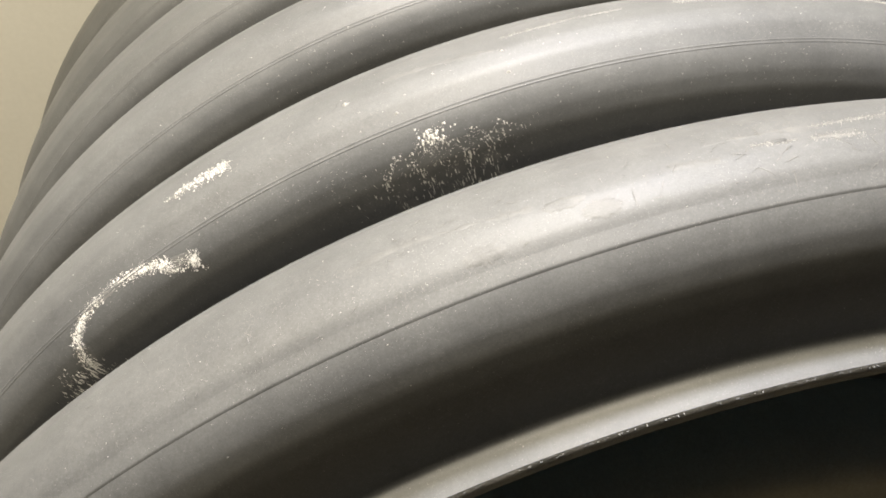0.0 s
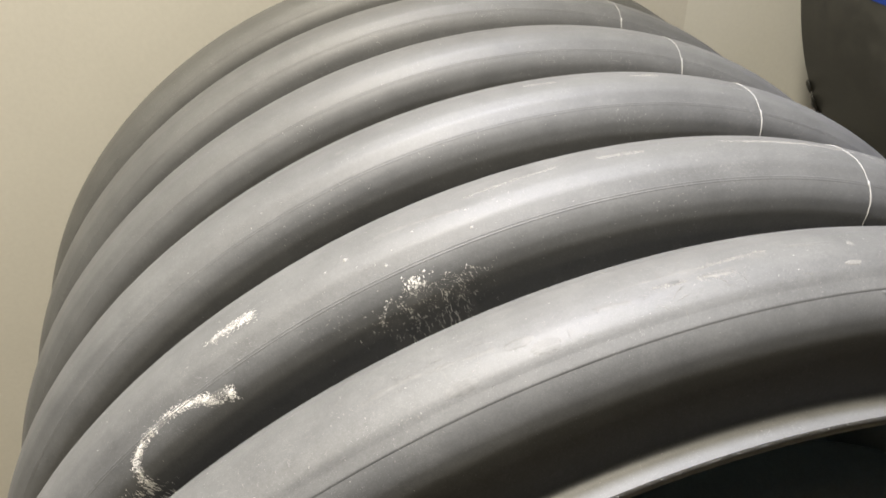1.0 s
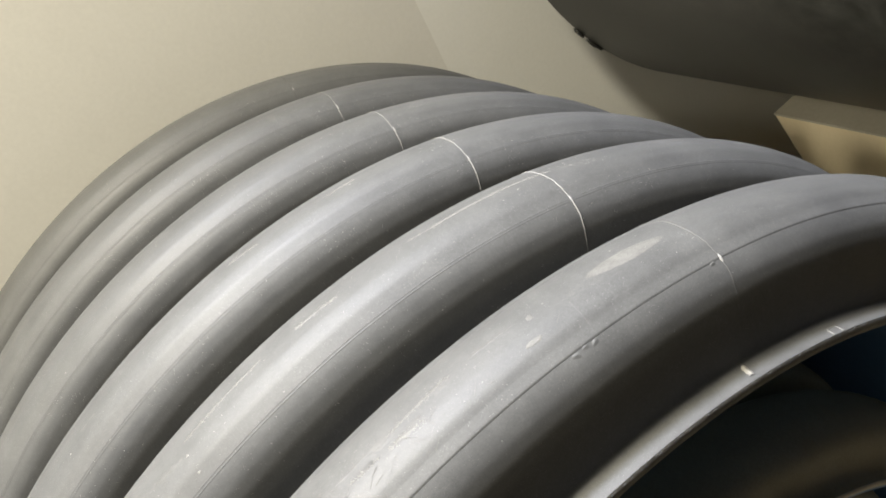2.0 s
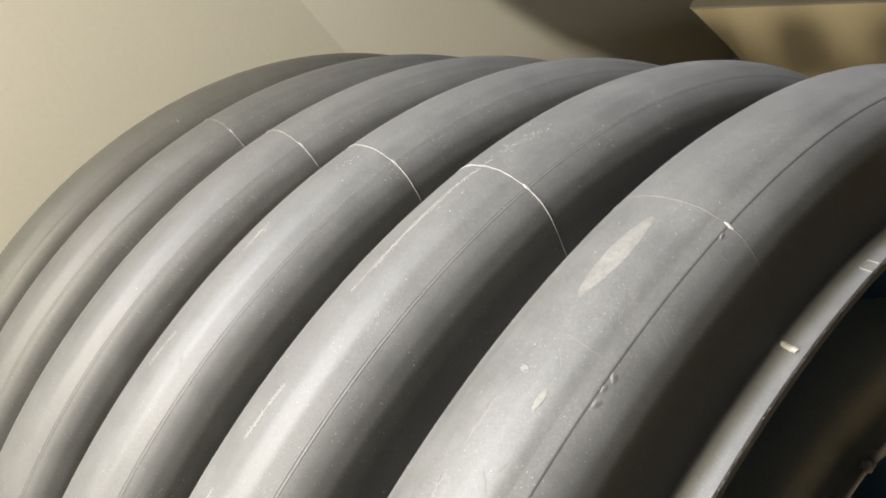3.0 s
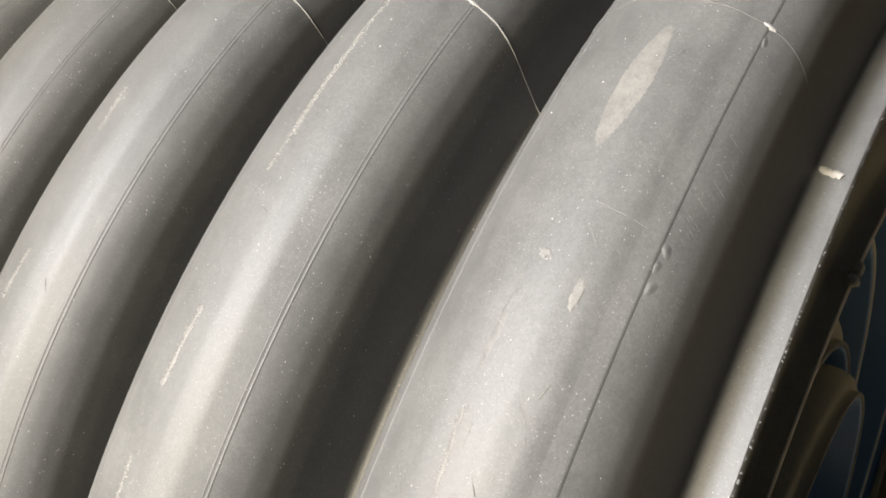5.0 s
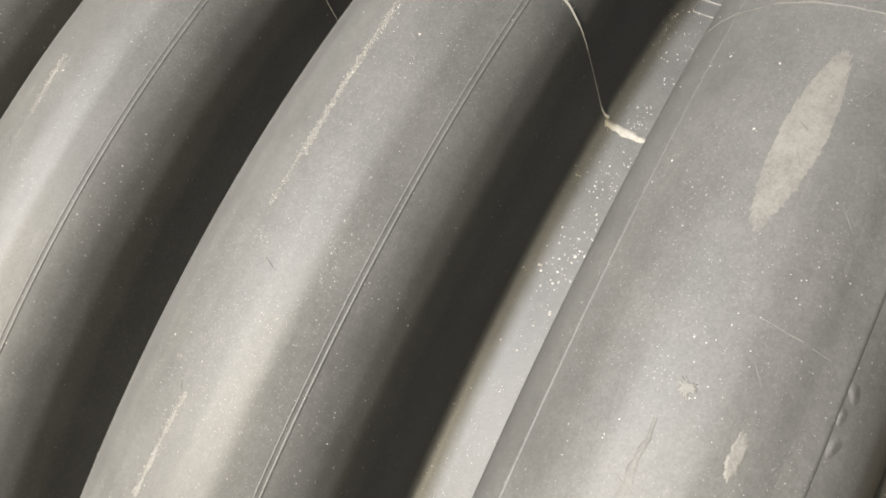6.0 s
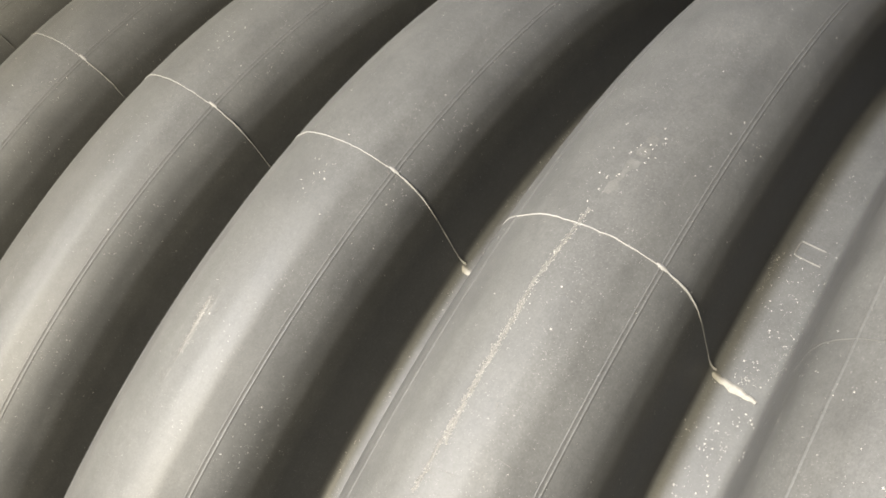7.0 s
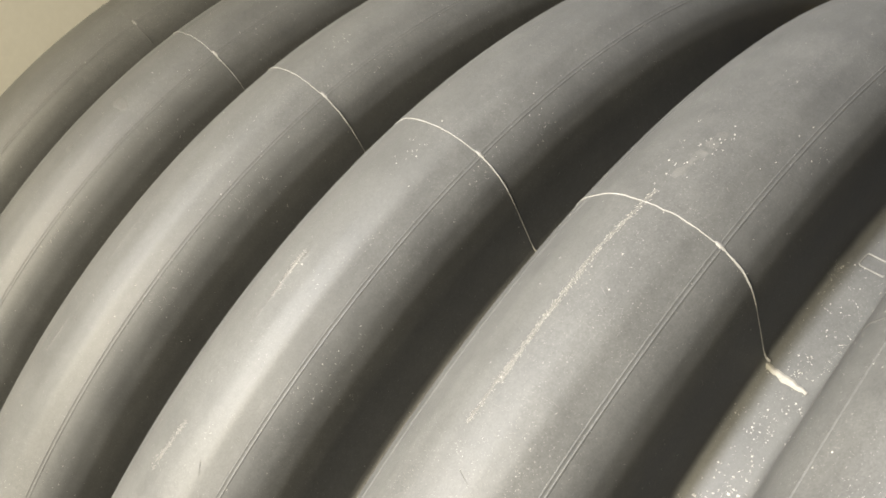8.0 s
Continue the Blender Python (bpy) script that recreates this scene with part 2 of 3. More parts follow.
def burr(parent, r, y, count, mat, seed):
    """Ragged threads of plastic left along a sawn rim."""
    q = random.Random(seed)
    v, f = [], []
    for _ in range(count):
        a, w = q.uniform(-1.0, 1.0), q.uniform(0.0005, 0.0016)
        b = len(v)
        for da, dr, dy in ((-w, 0.0, 0.004), (w, 0.0, 0.004), (w * q.uniform(-2, 2), q.uniform(-0.008, 0.004), -q.uniform(0.002, 0.007)), (0.0, -0.006, 0.0)):
            v.append((SAG * P * (r + dr) * math.sin(a + da), P * (y + dy), P * (r + dr) * math.cos(a + da)))
        f += [(b, b + 1, b + 2), (b + 1, b + 3, b + 2), (b + 3, b, b + 2)]
    return raw("burr", v, f, mat, parent, "ragged sawn threads", False)


burr(cut_edge, RV - 0.006, START - 0.004, 420, BLACK, 77)


def on(phi, s, lift):
    r = r_at(s) + lift
    return (SAG * P * r * math.sin(phi), P * s, P * r * math.cos(phi))


# weld ridges round each crest
for k in range(RINGS):
    pts = []
    groove = ((-0.0015, -0.001), (0.0015, 0.0045), (0.006, 0.0045), (0.020, 0.0026), (0.040, 0.0008), (0.060, -0.001))
    for ds, dh in groove if k == 0 else ((-0.0095, -0.003), (-0.0070, 0.0023), (-0.0044, 0.0023), (-0.0014, -0.0009), (0.0014, -0.0009), (0.0044, 0.0023), (0.0070, 0.0023), (0.0095, -0.003)):
        s = k + ds
        pts.append((s, r_at(s) + dh))
    revolve("weld_ridge", np.array(pts) * P, 384, BLACK, shell, wide=SAG)


def strip(name, path, width, lift, mat, parent, label=""):
    """A low ridge that follows (phi, s, width factor) over the shell."""
    v, f = [], []
    path = list(path)
    for i, (phi, s, w) in enumerate(path):
        a, b = path[max(0, i - 1)], path[min(len(path) - 1, i + 1)]
        d = Vector(((b[0] - a[0]) * 4.2, b[1] - a[1] + 1e-6))
        d.normalize()
        nx, ns = d.y * width * w / 2 / 4.2, -d.x * width * w / 2
        top = lift(s) if callable(lift) else lift
        for q, h in ((-1, -min(0.004, top)), (-0.5, top), (0.5, top), (1, -min(0.004, top))):
            v.append(on(phi + q * nx, s + q * ns, h))
        if i:
            o = 4 * i
            f += [(o - 4 + j, o - 3 + j, o + 1 + j, o + j) for j in range(3)]
    return raw(name, v, f, mat, parent, label)


rnd = random.Random(4)
for k in range(RINGS):
    pale = 1.0 if k in (1, 2, 3) else 0.7
    path, wob = [], 0.0
    for s in np.linspace(k + 0.62, k - 0.15, 110):
        wob = 0.85 * wob + rnd.uniform(-0.0003, 0.0003)
        path.append((PHI + wob, s, pale * rnd.uniform(0.8, 1.1) * (1.6 if s < k - 0.03 else 1.0)))
    line = strip("mould_line", path, 0.0035, lambda s: 0.0035 + (0.011 if k else 0.0) * min(1.0, max(0.0, (k + 0.02 - s) / 0.1)), SEAM if k in (1, 2, 3, 4) else FAINT, shell, "pale raised mould line")
    strip("mould_burr", [(PHI + 0.001, k + 0.016 - 0.008 * i, w) for i, w in enumerate((0.3, 1, 1.2, 0.9, 0.3))], 0.016, 0.007, SEAM, line)
    # the end of the line spreads into a ragged comma of flash on the valley floor
    n = 7 if k == 0 else 14
    strip("mould_blob", [(PHI - 0.004 - 0.0095 * (i / 13) ** 0.8 + 0.0005 * math.sin(1.7 * i + k), k - 0.146 - 0.0118 * i, (0.40 + 0.80 * math.sin(0.3 + 2.6 * (i / 13) ** 0.7)) * rnd.uniform(0.65, 1.2)) for i in range(n)], 0.034, 0.008, FLASH, line, "pale lump of flash in the valley")
    # a shallow hook-shaped mould mark beside it
    m = 6 if k == 0 else 10
    hook = [(PHI + 0.159 - 0.0005 * i, k - 0.195 - 0.0095 * i, 0.5 + 0.5 * rnd.random()) for i in range(m)]
    back = [(PHI + 0.159 - 0.0042 * i, k - 0.195 + 0.004 * math.sin(0.6 * i), 0.9) for i in range(1, 5)]
    strip("mould_mark", hook[::-1] + back + [(p - 0.019, q - 0.004, w) for p, q, w in hook], 0.0075, 0.005, SCUFF, shell)
    # a fainter line on the far shoulder
    revolve("shoulder_line", np.array([(k + 0.490 + ds, r_at(k + 0.490 + ds) + dh) for ds, dh in ((-0.008, -0.003), (-0.003, 0.002), (0.003, 0.002), (0.008, -0.003))]) * P, 384, BLACK, shell, wide=SAG)


# ---- wear on the large pipe ----
def blotch(name, phi, s, length, width, mat, seed, tilt=0.0, lift=0.0022, ragged=0.22, taper=1.0, label=""):
    """A thin irregular patch that lies on the shell: length runs round the pipe, width along it, in pitches."""
    q = random.Random(seed)
    n, rings = (160, 6) if length > 0.3 else (48, 5)
    if mat is FAINT and name != "dent":
        lift = 0.0008
    rad = [1 + ragged * sum(q.uniform(-1, 1) * math.sin((m + 1) * 2 * math.pi * i / n + ph) / (1 + 0.35 * m) for m, ph in enumerate(phases)) for phases in [[q.uniform(0, 6.28) for _ in range(9)]] for i in range(n)]
    rad = [x + q.uniform(-0.03, 0.03) for x in rad]
    v, f = [on(phi, s, lift)], []
    for j in range(1, rings + 1):
        for i in range(n):
            a = 2 * math.pi * i / n
            x, y = math.cos(a) * rad[i] * j / rings, math.sin(a) * rad[i] * j / rings
            y *= taper + (1 - taper) * (1 - abs(x))
            u, w = x * length / 2, y * width / 2
            u, w = u * math.cos(tilt) - w * math.sin(tilt), u * math.sin(tilt) + w * math.cos(tilt)
            v.append(on(phi + u / 4.3, s + w, lift if j < rings else -0.001))
    for i in range(n):
        i2 = (i + 1) % n
        f.append((0, 1 + i, 1 + i2))
        for j in range(rings - 1):
            o = 1 + j * n
            f.append((o + i, o + n + i, o + n + i2, o + i2))
    return raw(name, v, f, mat, shell, label)


blotch("dent", 0.256, 0.236, 0.035, 0.004, FAINT, 41, 0.9)
blotch("dent", 0.240, 0.222, 0.04, 0.003, FAINT, 42, 0.5)
blotch("scuff", 0.2515, 0.233, 0.47, 0.094, SCUFF, 1, -0.04, lift=0.0012, ragged=0.05, taper=0.82, label="large pale oval scuff")
blotch("scuff", 0.109, 0.120, 0.095, 0.028, SCUFF, 2, 0.0, ragged=0.14)
blotch("scuff", 0.126, 0.236, 0.030, 0.034, SCUFF, 3, ragged=0.4)
blotch("scuff", 0.206, 4.150, 0.075, 0.10, FAINT, 4, ragged=0.15)
blotch("scuff", -0.055, 0.235, 0.13, 0.045, FAINT, 5, ragged=0.12)
blotch("scuff", -0.030, 0.190, 0.16, 0.035, FAINT, 6, 0.15, ragged=0.12)
blotch("scuff", 0.018, 0.245, 0.13, 0.045, FAINT, 7, 0.05, ragged=0.25)
blotch("scuff", -0.237, 0.165, 0.16, 0.05, FAINT, 9, ragged=0.14)
blotch("scuff", -0.300, 0.090, 0.14, 0.07, FAINT, 10, ragged=0.14)
blotch("scuff", -0.215, 0.110, 0.14, 0.07, FAINT, 11, ragged=0.14)
blotch("dent", -0.078, 0.200, 0.060, 0.022, DENT, 12, ragged=0.12, label="small dark dent")
blotch("scuff", 0.128, 4.20, 0.05, 0.05, FAINT, 15, ragged=0.14)
blotch("scuff", 0.205, 4.12, 0.06, 0.08, FAINT, 16, ragged=0.14)


def bubble(phi, s, length, width, height, tilt):
    """A low smooth swelling of the weld."""
    n, rings = 28, 7
    v, f = [on(phi, s, height)], []
    for j in range(1, rings + 1):
        t = j / rings
        for i in range(n):
            a = 2 * math.pi * i / n
            u, w = math.cos(a) * t * length / 2, math.sin(a) * t * width / 2 * (1 + 0.25 * math.cos(a))
            u, w = u * math.cos(tilt) - w * math.sin(tilt), u * math.sin(tilt) + w * math.cos(tilt)
            v.append(on(phi + u / 4.3, s + w, height * (0.5 + 0.5 * math.cos(math.pi * t)) - (0.001 if j == rings else 0)))
    for i in range(n):
        i2 = (i + 1) % n
        f.append((0, 1 + i, 1 + i2))
        for j in range(rings - 1):
            o = 1 + j * n
            f.append((o + i, o + n + i, o + n + i2, o + i2))
    return raw("bubble", v, f, BLACK, shell)


for spot in ((0.154, -0.012, 0.046, 0.022, 0.0045, 0.3), (0.143, -0.006, 0.040, 0.018, 0.003, 0.0), (0.130, -0.012, 0.050, 0.022, 0.0048, -0.2), (0.318, -0.004, 0.05, 0.018, 0.004, 0.2)):
    bubble(*spot)


def scratch(points, width, mat, seed, breaks=0.10):
    """A broken, uneven line over the shell, as separate dashes."""
    q = random.Random(seed)
    pts = []
    for (a, b), (c, d) in zip(points, points[1:]):
        m = max(3, int(abs(c - a) * 4.3 / 0.02 + abs(d - b) / 0.02))
        pts += [(a + (c - a) * i / m, b + (d - b) * i / m) for i in range(m)]
    pts.append(points[-1])
    run = []
    for p, s in pts:
        run.append((p, s + q.uniform(-0.003, 0.003), q.uniform(0.25, 1.3)))
        if q.random() < breaks and len(run) > 2:
            strip("scratch", run, width, 0.0007 if mat is FAINT else 0.0011, mat, shell)
            run = []
    if len(run) > 2:
        strip("scratch", run, width, 0.0007 if mat is FAINT else 0.0011, mat, shell)


LINT, lint = [], random.Random(31)
for i, (pts, w, m) in enumerate((
        (((0.110, 0.262), (0.053, 0.268)), 0.018, "F"), (((0.030, 0.266), (-0.050, 0.240)), 0.016, "S"),
        (((-0.060, 0.250), (-0.130, 0.247)), 0.016, "F"), (((-0.390, 0.222), (-0.349, 0.236), (-0.300, 0.205), (-0.259, 0.185)), 0.024, "F"),
        (((-0.160, 0.186), (-0.125, 0.166)), 0.026, "F"), (((-0.055, 0.185), (-0.012, 0.175)), 0.028, "S"), (((-0.10, 0.20), (-0.065, 0.19)), 0.012, "S"),
        (((-0.324, 1.218), (-0.279, 1.205), (-0.221, 1.170)), 0.028, "F"), (((0.262, 1.270), (0.128, 1.275)), 0.014, "S"),
        (((0.020, 1.244), (-0.041, 1.258)), 0.024, "S"), (((-0.093, 1.262), (-0.210, 1.244)), 0.014, "S"),
        (((0.344, 1.250), (0.280, 1.275), (0.195, 1.270), (0.162, 1.262)), 0.016, "S"), (((0.42, 1.20), (0.36, 1.235)), 0.030, "F"),
        (((0.170, 2.267), (0.123, 2.253)), 0.020, "S"), (((0.002, 2.247), (-0.045, 2.272)), 0.020, "S"), (((0.172, 2.245), (0.100, 2.255)), 0.014, "F"),
        (((0.165, 0.168), (0.161, 0.020)), 0.004, "F"), (((-0.01, 3.25), (-0.05, 3.26)), 0.014, "F"), (((0.14, 3.26), (0.06, 3.25)), 0.012, "F"), (((-0.30, 2.19), (-0.33, 2.20)), 0.02, "F"))):
    scratch(pts, w * (0.9 if m == "S" else 1.5), SCUFF if m == "S" else FAINT, 140 + i, 0.05)
    if m == "S":
        for (a, b), (c, d) in zip(pts, pts[1:]):
            for _ in range(int(abs(c - a) * 4.3 / 0.0009) + 20):
                u = lint.random()
                LINT.append((a + (c - a) * u + lint.gauss(0, 0.0008), b + (d - b) * u + lint.gauss(0, w * 0.36), lint.choice((0.0008, 0.001, 0.0014, 0.002, 0.003))))


# short nicks near the top of the first ring
for i, (a, b, w, mat) in enumerate((
        ((-0.043, 0.194), (-0.030, 0.134), 0.005, SCUFF), ((-0.076, 0.164), (-0.089, 0.118), 0.006, SCUFF), ((-0.072, 0.126), (-0.084, 0.112), 0.005, SCUFF),
        ((-0.103, 0.115), (-0.095, 0.079), 0.008, SCUFF), ((-0.058, 0.217), (-0.074, 0.245), 0.006, SCUFF), ((-0.056, 0.335), (-0.060, 0.255), 0.007, FAINT), ((-0.059, 0.285), (-0.070, 0.262), 0.005, FAINT))):
    scratch((a, b), w * 0.7, mat, 170 + i, 0.0)

# fine parallel rub marks beside the groove
for i in range(20):
    p0, s0, long = 0.240 - 0.0034 * i + rnd.uniform(-0.003, 0.003), -0.016 - rnd.uniform(0.0, 0.04), rnd.uniform(0.02, 0.055)
    strip("rub_mark", [(p0 - 0.16 * long * u, s0 - long * u, w) for u, w in ((0, 0.2), (0.3, 1.0), (0.7, 0.8), (1, 0.2))], rnd.uniform(0.0016, 0.0030), 0.0004, FAINT, shell)


def ticks(spots, mat, seed):
    """Short straight nicks, thin slivers that lie on the shell at any angle."""
    q = random.Random(seed)
    v, f = [], []
    for phi, s in spots:
        a, long, w = q.gauss(0.9, 0.7), q.choice((0.006, 0.009, 0.012, 0.018, 0.030)), q.uniform(0.0007, 0.0016)
        b = len(v)
        for u, t in ((-1, 0), (0, -1), (1, 0), (0, 1)):
            x, y = u * long * math.cos(a) - t * w * math.sin(a), u * long * math.sin(a) + t * w * math.cos(a)
            v.append(on(phi + x / 4.3, s + y, 0.0016))
        f.append((b, b + 1, b + 2, b + 3))
    return tagged(raw("nick", v, f, mat, shell, "", False), "short pale nicks", kind="stuff")


nick = random.Random(91)
ticks([(nick.gauss(-0.42, 0.20), nick.uniform(0.02, 0.30)) for _ in range(130)]
      + [(nick.gauss(-0.08, 0.07), nick.uniform(0.04, 0.30)) for _ in range(45)]
      + [(nick.uniform(-0.5, 0.6), k + nick.uniform(0.0, 0.32)) for k in range(4) for _ in range(45)], SCUFF, 92)


def flakes(name, spots, mat, label, seed, flat=False):
    """Many small chips of grit that lie on the shell."""
    q = random.Random(seed)
    v, f = [], []
    for phi, s, size in spots:
        n = q.choice((4, 5, 5, 6))
        a0, st = q.uniform(0, 6.28), q.uniform(0.5, 1.0)
        if flat:
            st /= math.hypot(1.0, (r_at(s + 0.004) - r_at(s - 0.004)) / 0.008)
        base = len(v)
        v.append(on(phi, s, size * 0.45 + 0.001))
        for i in range(n):
            a = a0 + 6.283 * i / n
            rr = size * q.uniform(0.6, 1.1)
            v.append(on(phi + rr * math.cos(a) / 4.3, s + rr * st * math.sin(a), -0.0005))
        f += [(base, base + 1 + i, base + 1 + (i + 1) % n) for i in range(n)]
    ob = raw(name, v, f, mat, None, "", False)
    ob.matrix_world = pose(0, 0, AXIS)
    return tagged(ob, label, "dust", kind="stuff")


for i, (phi, s, ln, wd) in enumerate(((-0.300, 0.905, 0.20, 0.07), (-0.345, 0.885, 0.10, 0.05), (-0.255, 0.880, 0.12, 0.05), (-0.520, 1.178, 0.28, 0.045), (-0.650, 0.998, 0.26, 0.030), (-0.565, 0.950, 0.16, 0.030), (-0.705, 0.925, 0.08, 0.06))):
    blotch("dust_smear", phi, s, ln, wd, SCUFF if i in (3, 4, 5) else FAINT, 200 + i, lift=0.001, ragged=0.16)

q = random.Random(21)
spots = []
trail = ((-0.750, 0.900), (-0.714, 0.898), (-0.698, 0.958), (-0.672, 0.993), (-0.630, 1.006), (-0.603, 0.992), (-0.583, 0.972), (-0.572, 0.944), (-0.547, 0.936))
for (a, b), (c, d) in zip(trail[1:], trail[2:]):
    clumps = [q.random() for _ in range(5)]
    for n in range(520):
        u = q.random() if n % 3 == 0 else q.gauss(q.choice(clumps), 0.06)
        spots.append((a + (c - a) * u + q.gauss(0, 0.0027), b + (d - b) * u + q.gauss(0, 0.0085), q.choice((0.0007, 0.0009, 0.0012, 0.0015, 0.002, 0.003, 0.0042))))
for _ in range(320):
    spots.append((q.gauss(-0.735, 0.020), q.gauss(0.885, 0.016), q.choice((0.0015, 0.002, 0.003, 0.005))))
for _ in range(900):
    u = q.random() ** 0.7
    spots.append((-0.548 + 0.062 * u + q.gauss(0, 0.004), 1.182 - 0.012 * u + q.gauss(0, 0.008 + 0.012 * u), q.choice((0.001, 0.0013, 0.0018, 0.0025, 0.005))))
for _ in range(210):
    spots.append((q.gauss(-0.301, 0.007), q.gauss(0.940, 0.013), q.choice((0.001, 0.0015, 0.002, 0.003, 0.006))))
for _ in range(1000):
    spots.append((q.gauss(-0.295, 0.045), q.uniform(0.80, 0.925), q.choice((0.0010, 0.0012, 0.0015, 0.002, 0.003))))
for c in (-0.345, -0.318, -0.300, -0.283, -0.262, -0.245):
    for _ in range(120):
        u = q.random()
        spots.append((c + 0.010 * math.sin(9 * u + c * 50) + q.gauss(0, 0.0022), 0.935 - 0.105 * u, q.choice((0.0012, 0.0016, 0.0022, 0.0032))))
flakes("plaster_dust", spots, CHALK, "white plaster dust and crumbs spilled on the corrugated pipe", 5)

spots = [(-0.363, 1.171, 0.022), (-0.217, 1.054, 0.012), (-0.323, 1.044, 0.011), (-0.389, 1.158, 0.007), (-0.215, 1.155, 0.009), (-0.280, 1.153, 0.007), (-0.31, 1.10, 0.006)]
for _ in range(620):
    spots.append((q.uniform(-0.75, 0.75), q.uniform(-0.19, 1.9), q.choice((0.0018, 0.0022, 0.003, 0.004))))
for _ in range(300):
    spots.append((q.uniform(-0.6, 0.7), q.uniform(1.9, 5.6), q.choice((0.0025, 0.003, 0.0045))))
for _ in range(170):
    spots.append((q.gauss(0.20, 0.075), q.uniform(0.665, 0.80), q.choice((0.0018, 0.0025, 0.0035, 0.006))))
for k in range(4):
    for _ in range(75):
        pc, sc, wide = q.uniform(-0.45, 0.6), k + q.uniform(0.56, 0.97), q.uniform(0.006, 0.03)
        for _ in range(q.randint(10, 26)):
            spots.append((q.gauss(pc, wide), q.gauss(sc, 2 * wide), q.choice((0.0012, 0.0015, 0.002, 0.003, 0.004))))
for _ in range(46):
    spots.append((q.gauss(0.215, 0.045), q.uniform(0.70, 0.83), q.choice((0.004, 0.0055, 0.007))))
for k, pc, sc in ((1, 0.385, 1.228), (3, 0.247, 3.17), (3, 0.397, 3.16), (2, 0.30, 2.2), (1, 0.41, 1.19)):
    for _ in range(16):
        spots.append((q.gauss(pc, 0.014), q.gauss(sc, 0.03), q.uniform(0.0012, 0.005)))
flakes("grit", spots + LINT, GRIT, "pale specks of grit scattered over the corrugated pipe", 6, True)

# ---- nested pipes ----
def nested(rv, zc, xc, start, pitch, rings, edge, crest=1.115):
    t = thing("corrugated_pipe", pose(xc * P, start * P, AXIS + zc * P), "black corrugated plastic pipe with blue inside, lying inside a larger one", "pipe", "nested pipes")
    rc = rv * crest
    pr = corrugation(rv / pitch, rc / pitch, 0.48, rings, 0.0, rings - 0.05, 8) * pitch
    sh = revolve("shell", pr * P, 224, LIFTED_NEST, t)
    last = pr[-1, 0]
    revolve("lining", np.array([(0.004, rv - 0.03), (0.004, rv - 0.06), (0.02, rv - 0.068), (last, rv - 0.068), (last, rv - 0.03)]) * P, 192, BLUE, t, "smooth blue inner wall")
    revolve("cut_edge", np.array([(0, rv - 0.001), (-0.008, rv - 0.008), (-0.008, rv - 0.034), (0.004, rv - 0.04)]) * P, 224, edge, t, "pale sawn rim")
    return t, sh


def lump(parent, phi, r, y, size, mat, seed):
    """A ragged crumb of swarf left on a sawn rim."""
    q = random.Random(seed)
    bm = bmesh.new()
    bmesh.ops.create_icosphere(bm, subdivisions=2, radius=1)
    for v in bm.verts:
        v.co *= 1 + q.uniform(-0.3, 0.3)
    turn = Matrix.Rotation(phi, 4, "Y")
    bmesh.ops.transform(bm, matrix=Matrix.Translation((P * r * math.sin(phi), P * y, P * r * math.cos(phi))) @ turn @ Matrix.Diagonal((size[0], size[1], size[2], 1)), verts=bm.verts)
    return part("swarf", bm, mat, parent, smooth=True)


first, _ = nested(2.88, -0.434, 0.0, -0.14, 0.9, 6, CUT_PALE)
for dphi, dr, k in ((0.0, 0.0, 0), (0.012, 0.03, 1), (-0.014, 0.02, 2)):
    lump(first, 0.476 + dphi, 2.88 + dr, -0.012, (0.0055 - 0.001 * k, 0.003, 0.004), CUT_PALE, 60 + k)
nested(2.42, -0.50, -0.05, 0.12, 0.78, 7, CUT_PALE)
third, _ = nested(1.90, -0.70, -0.3, 0.10, 0.62, 9, CUT)
lump(third, 0.62, 1.92, -0.01, (0.006, 0.003, 0.005), CUT, 71)
nested(1.65, -0.66, -0.38, -0.10, 0.5, 12, CUT, 1.075)

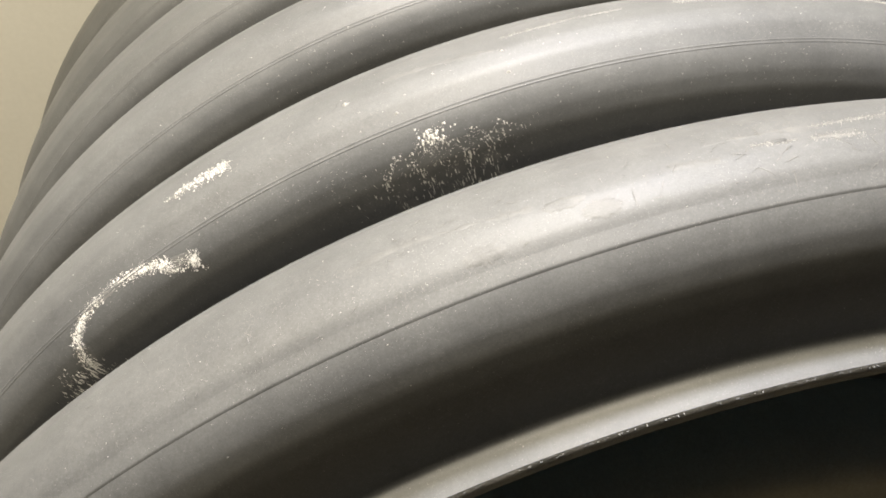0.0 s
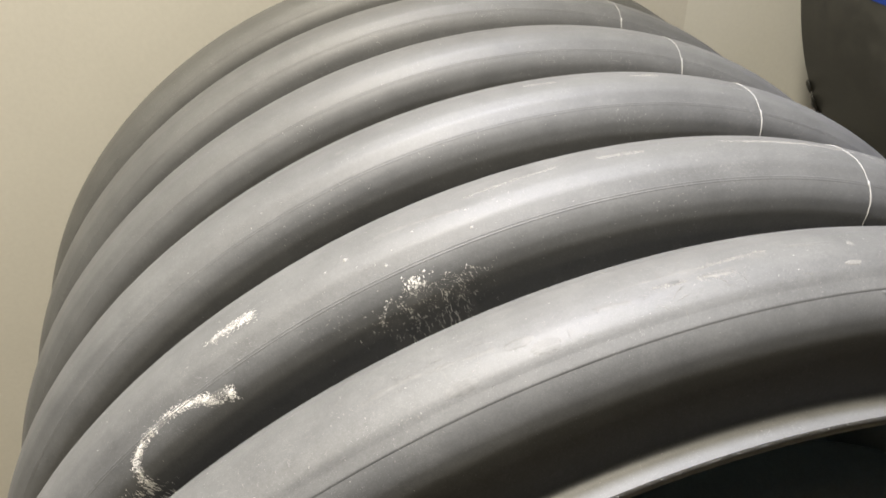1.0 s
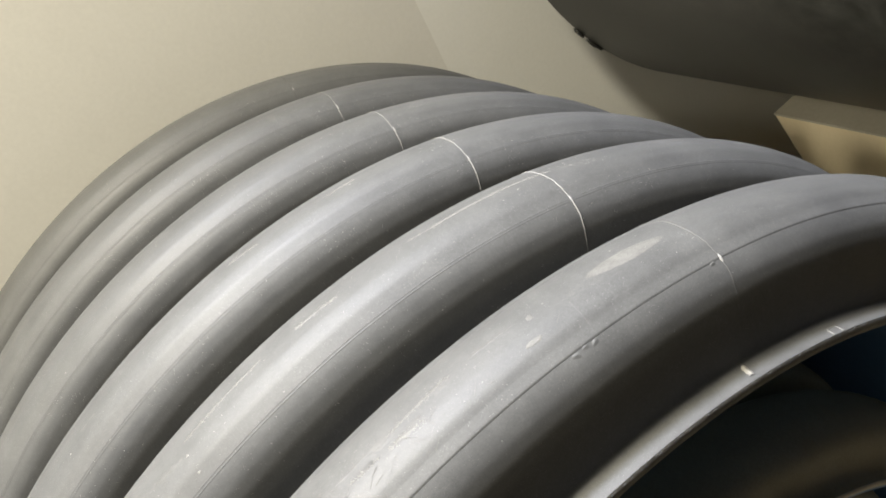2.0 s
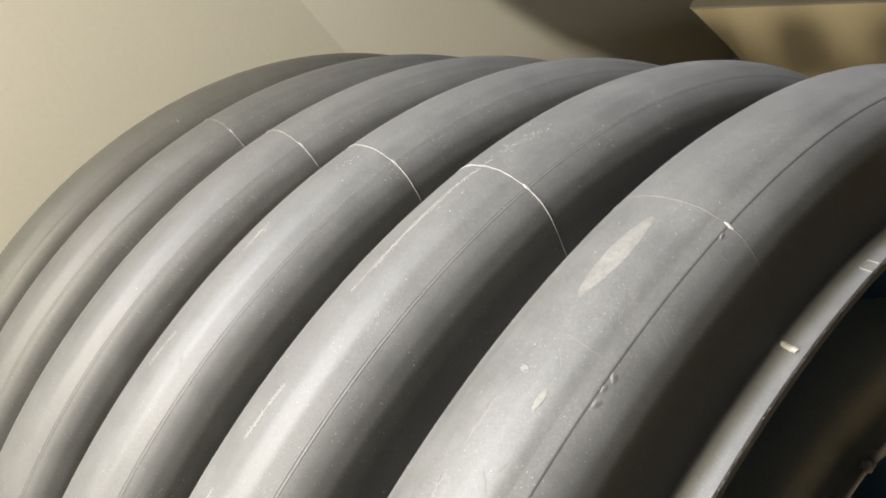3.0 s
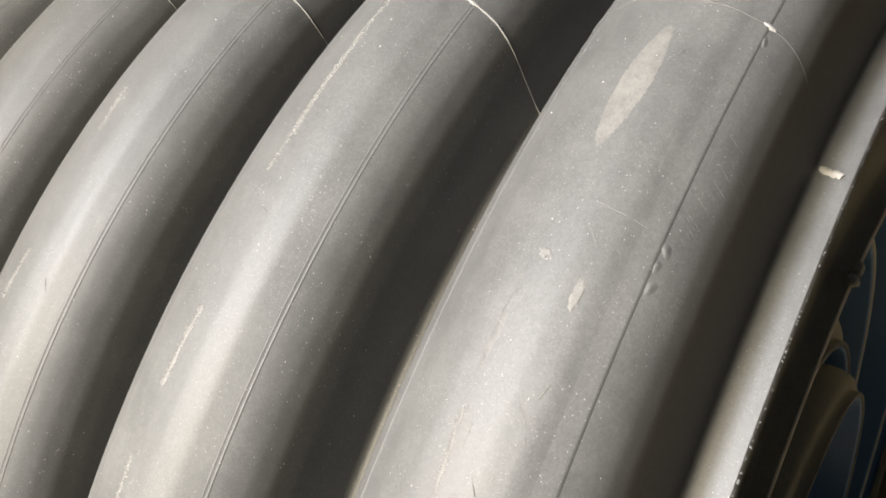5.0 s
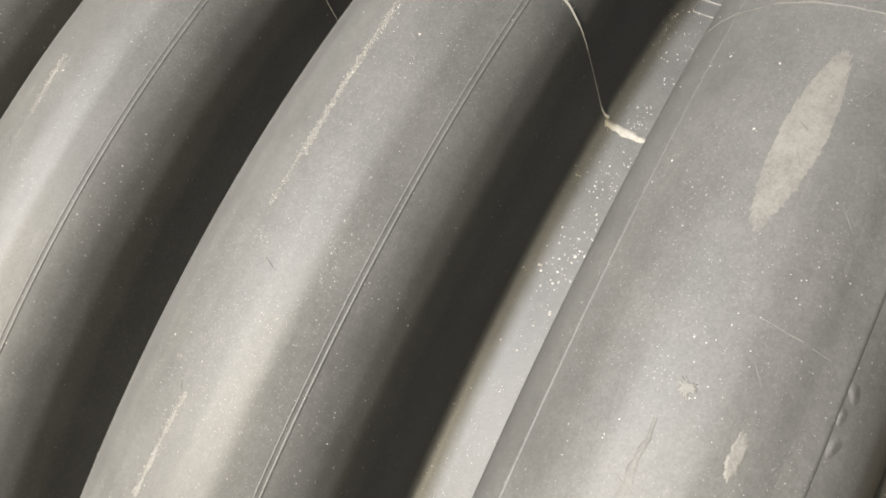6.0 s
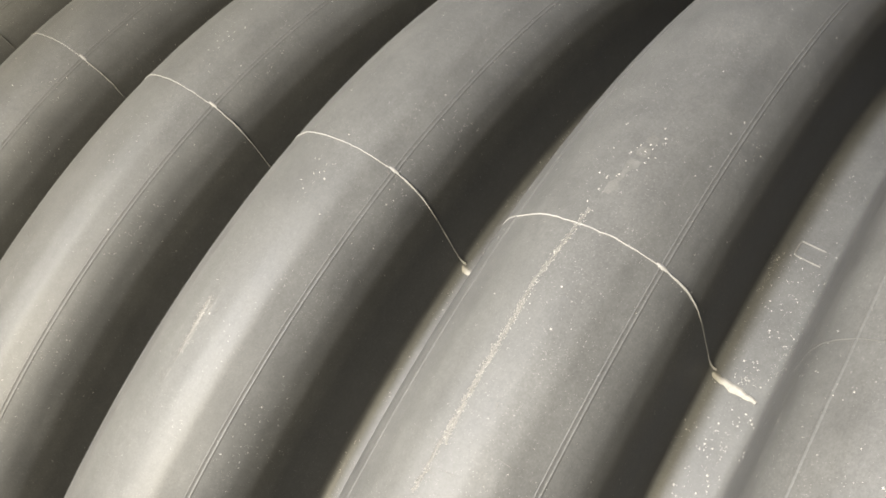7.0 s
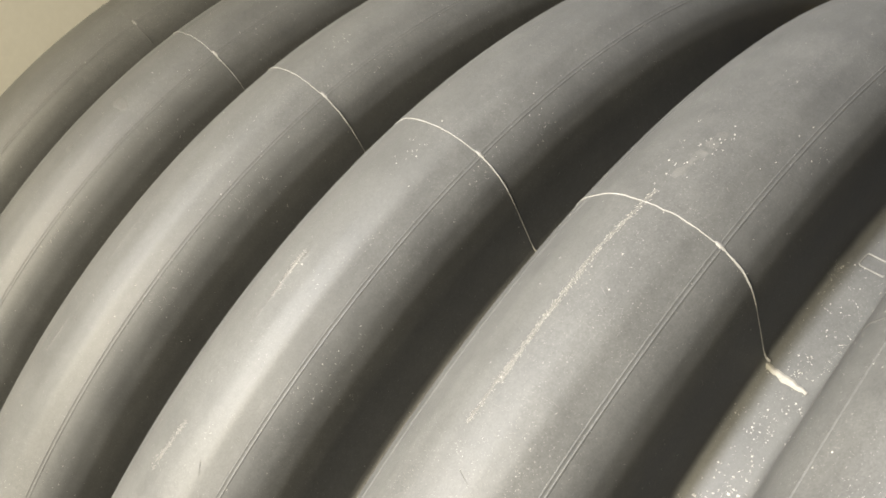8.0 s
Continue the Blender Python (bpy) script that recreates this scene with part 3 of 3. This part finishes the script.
# ---- smooth pipe on its stand ----
PR, PX, PZ, PY0, PY1 = 4.81, 9.53, 4.41, -4.0, 5.96
smooth_pipe = thing("smooth_pipe", pose(PX * P, 0, AXIS + PZ * P), "large smooth black plastic pipe with a blue stripe on a stand", "pipe")
ring = [(PY1 - 0.015, PR - 0.004), (PY1, PR - 0.02), (PY1, PR - 0.30), (PY1 - 0.02, PR - 0.32), (PY0 + 0.02, PR - 0.32), (PY0, PR - 0.30), (PY0, PR - 0.02), (PY0 + 0.015, PR - 0.004)]
revolve("wall", np.array([(PY1 - 0.015, PR), *ring[1:7], (PY0 + 0.015, PR)]) * P, 256, BLACK_SMOOTH, smooth_pipe, closed=True)
v, f = [], []
for i in range(13):
    a = math.radians(-99.8 + 8.0 * i / 12)
    for y in (PY0 + 0.02, PY1 - 0.02):
        v.append((P * (PR + 0.006) * math.sin(a), P * y, P * (PR + 0.006) * math.cos(a)))
    if i:
        f.append((2 * i - 2, 2 * i - 1, 2 * i + 1, 2 * i))
raw("stripe", v, f, BLUE_STRIPE, smooth_pipe, "bright blue stripe")

for a, size, k in ((-123.0, (0.020, 0.004, 0.0035), 80), (-119.0, (0.012, 0.004, 0.004), 81), (-148.0, (0.010, 0.004, 0.005), 82)):
    lump(smooth_pipe, math.radians(a), PR + 0.01, PY1 - 0.01, size, BLACK_SMOOTH, k)

slab("baseboard", 3.59 * P, WY - 0.014, 0.0, 3.0, WY - 0.001, 0.10, METAL, "white skirting board at the partition's foot", "baseboard")

stand = thing("display_stand", pose(0, 0, 0), "cream box stand with slanted ends, its top toned dark for shade", "stand")
SX, SZ, SY, SLANT = 0.877, 0.472, 0.595, 0.443


def tapered(z0, z1, x0, x1, y0, y1, grow=0.0):
    """A box whose ends lean inwards towards the floor."""
    bm = box_bm(x0 - grow, y0 - grow, z0, x1 + grow, y1 + grow, z1)
    for v in bm.verts:
        v.co.y += (SZ - v.co.z) * (SLANT if v.co.y < 0 else -SLANT)
    bmesh.ops.bevel(bm, geom=bm.edges[:], offset=0.0015, segments=2, profile=0.5, affect="EDGES")
    return bm


part("body", tapered(0.0, SZ - 0.004, SX, 2.05, -0.42, SY), BOX, stand)
part("top", tapered(SZ - 0.004, SZ, SX, 2.05, -0.42, SY, 0.001), BOX_TOP_SHADE, stand, "top board, toned dark for the pipe's shade")
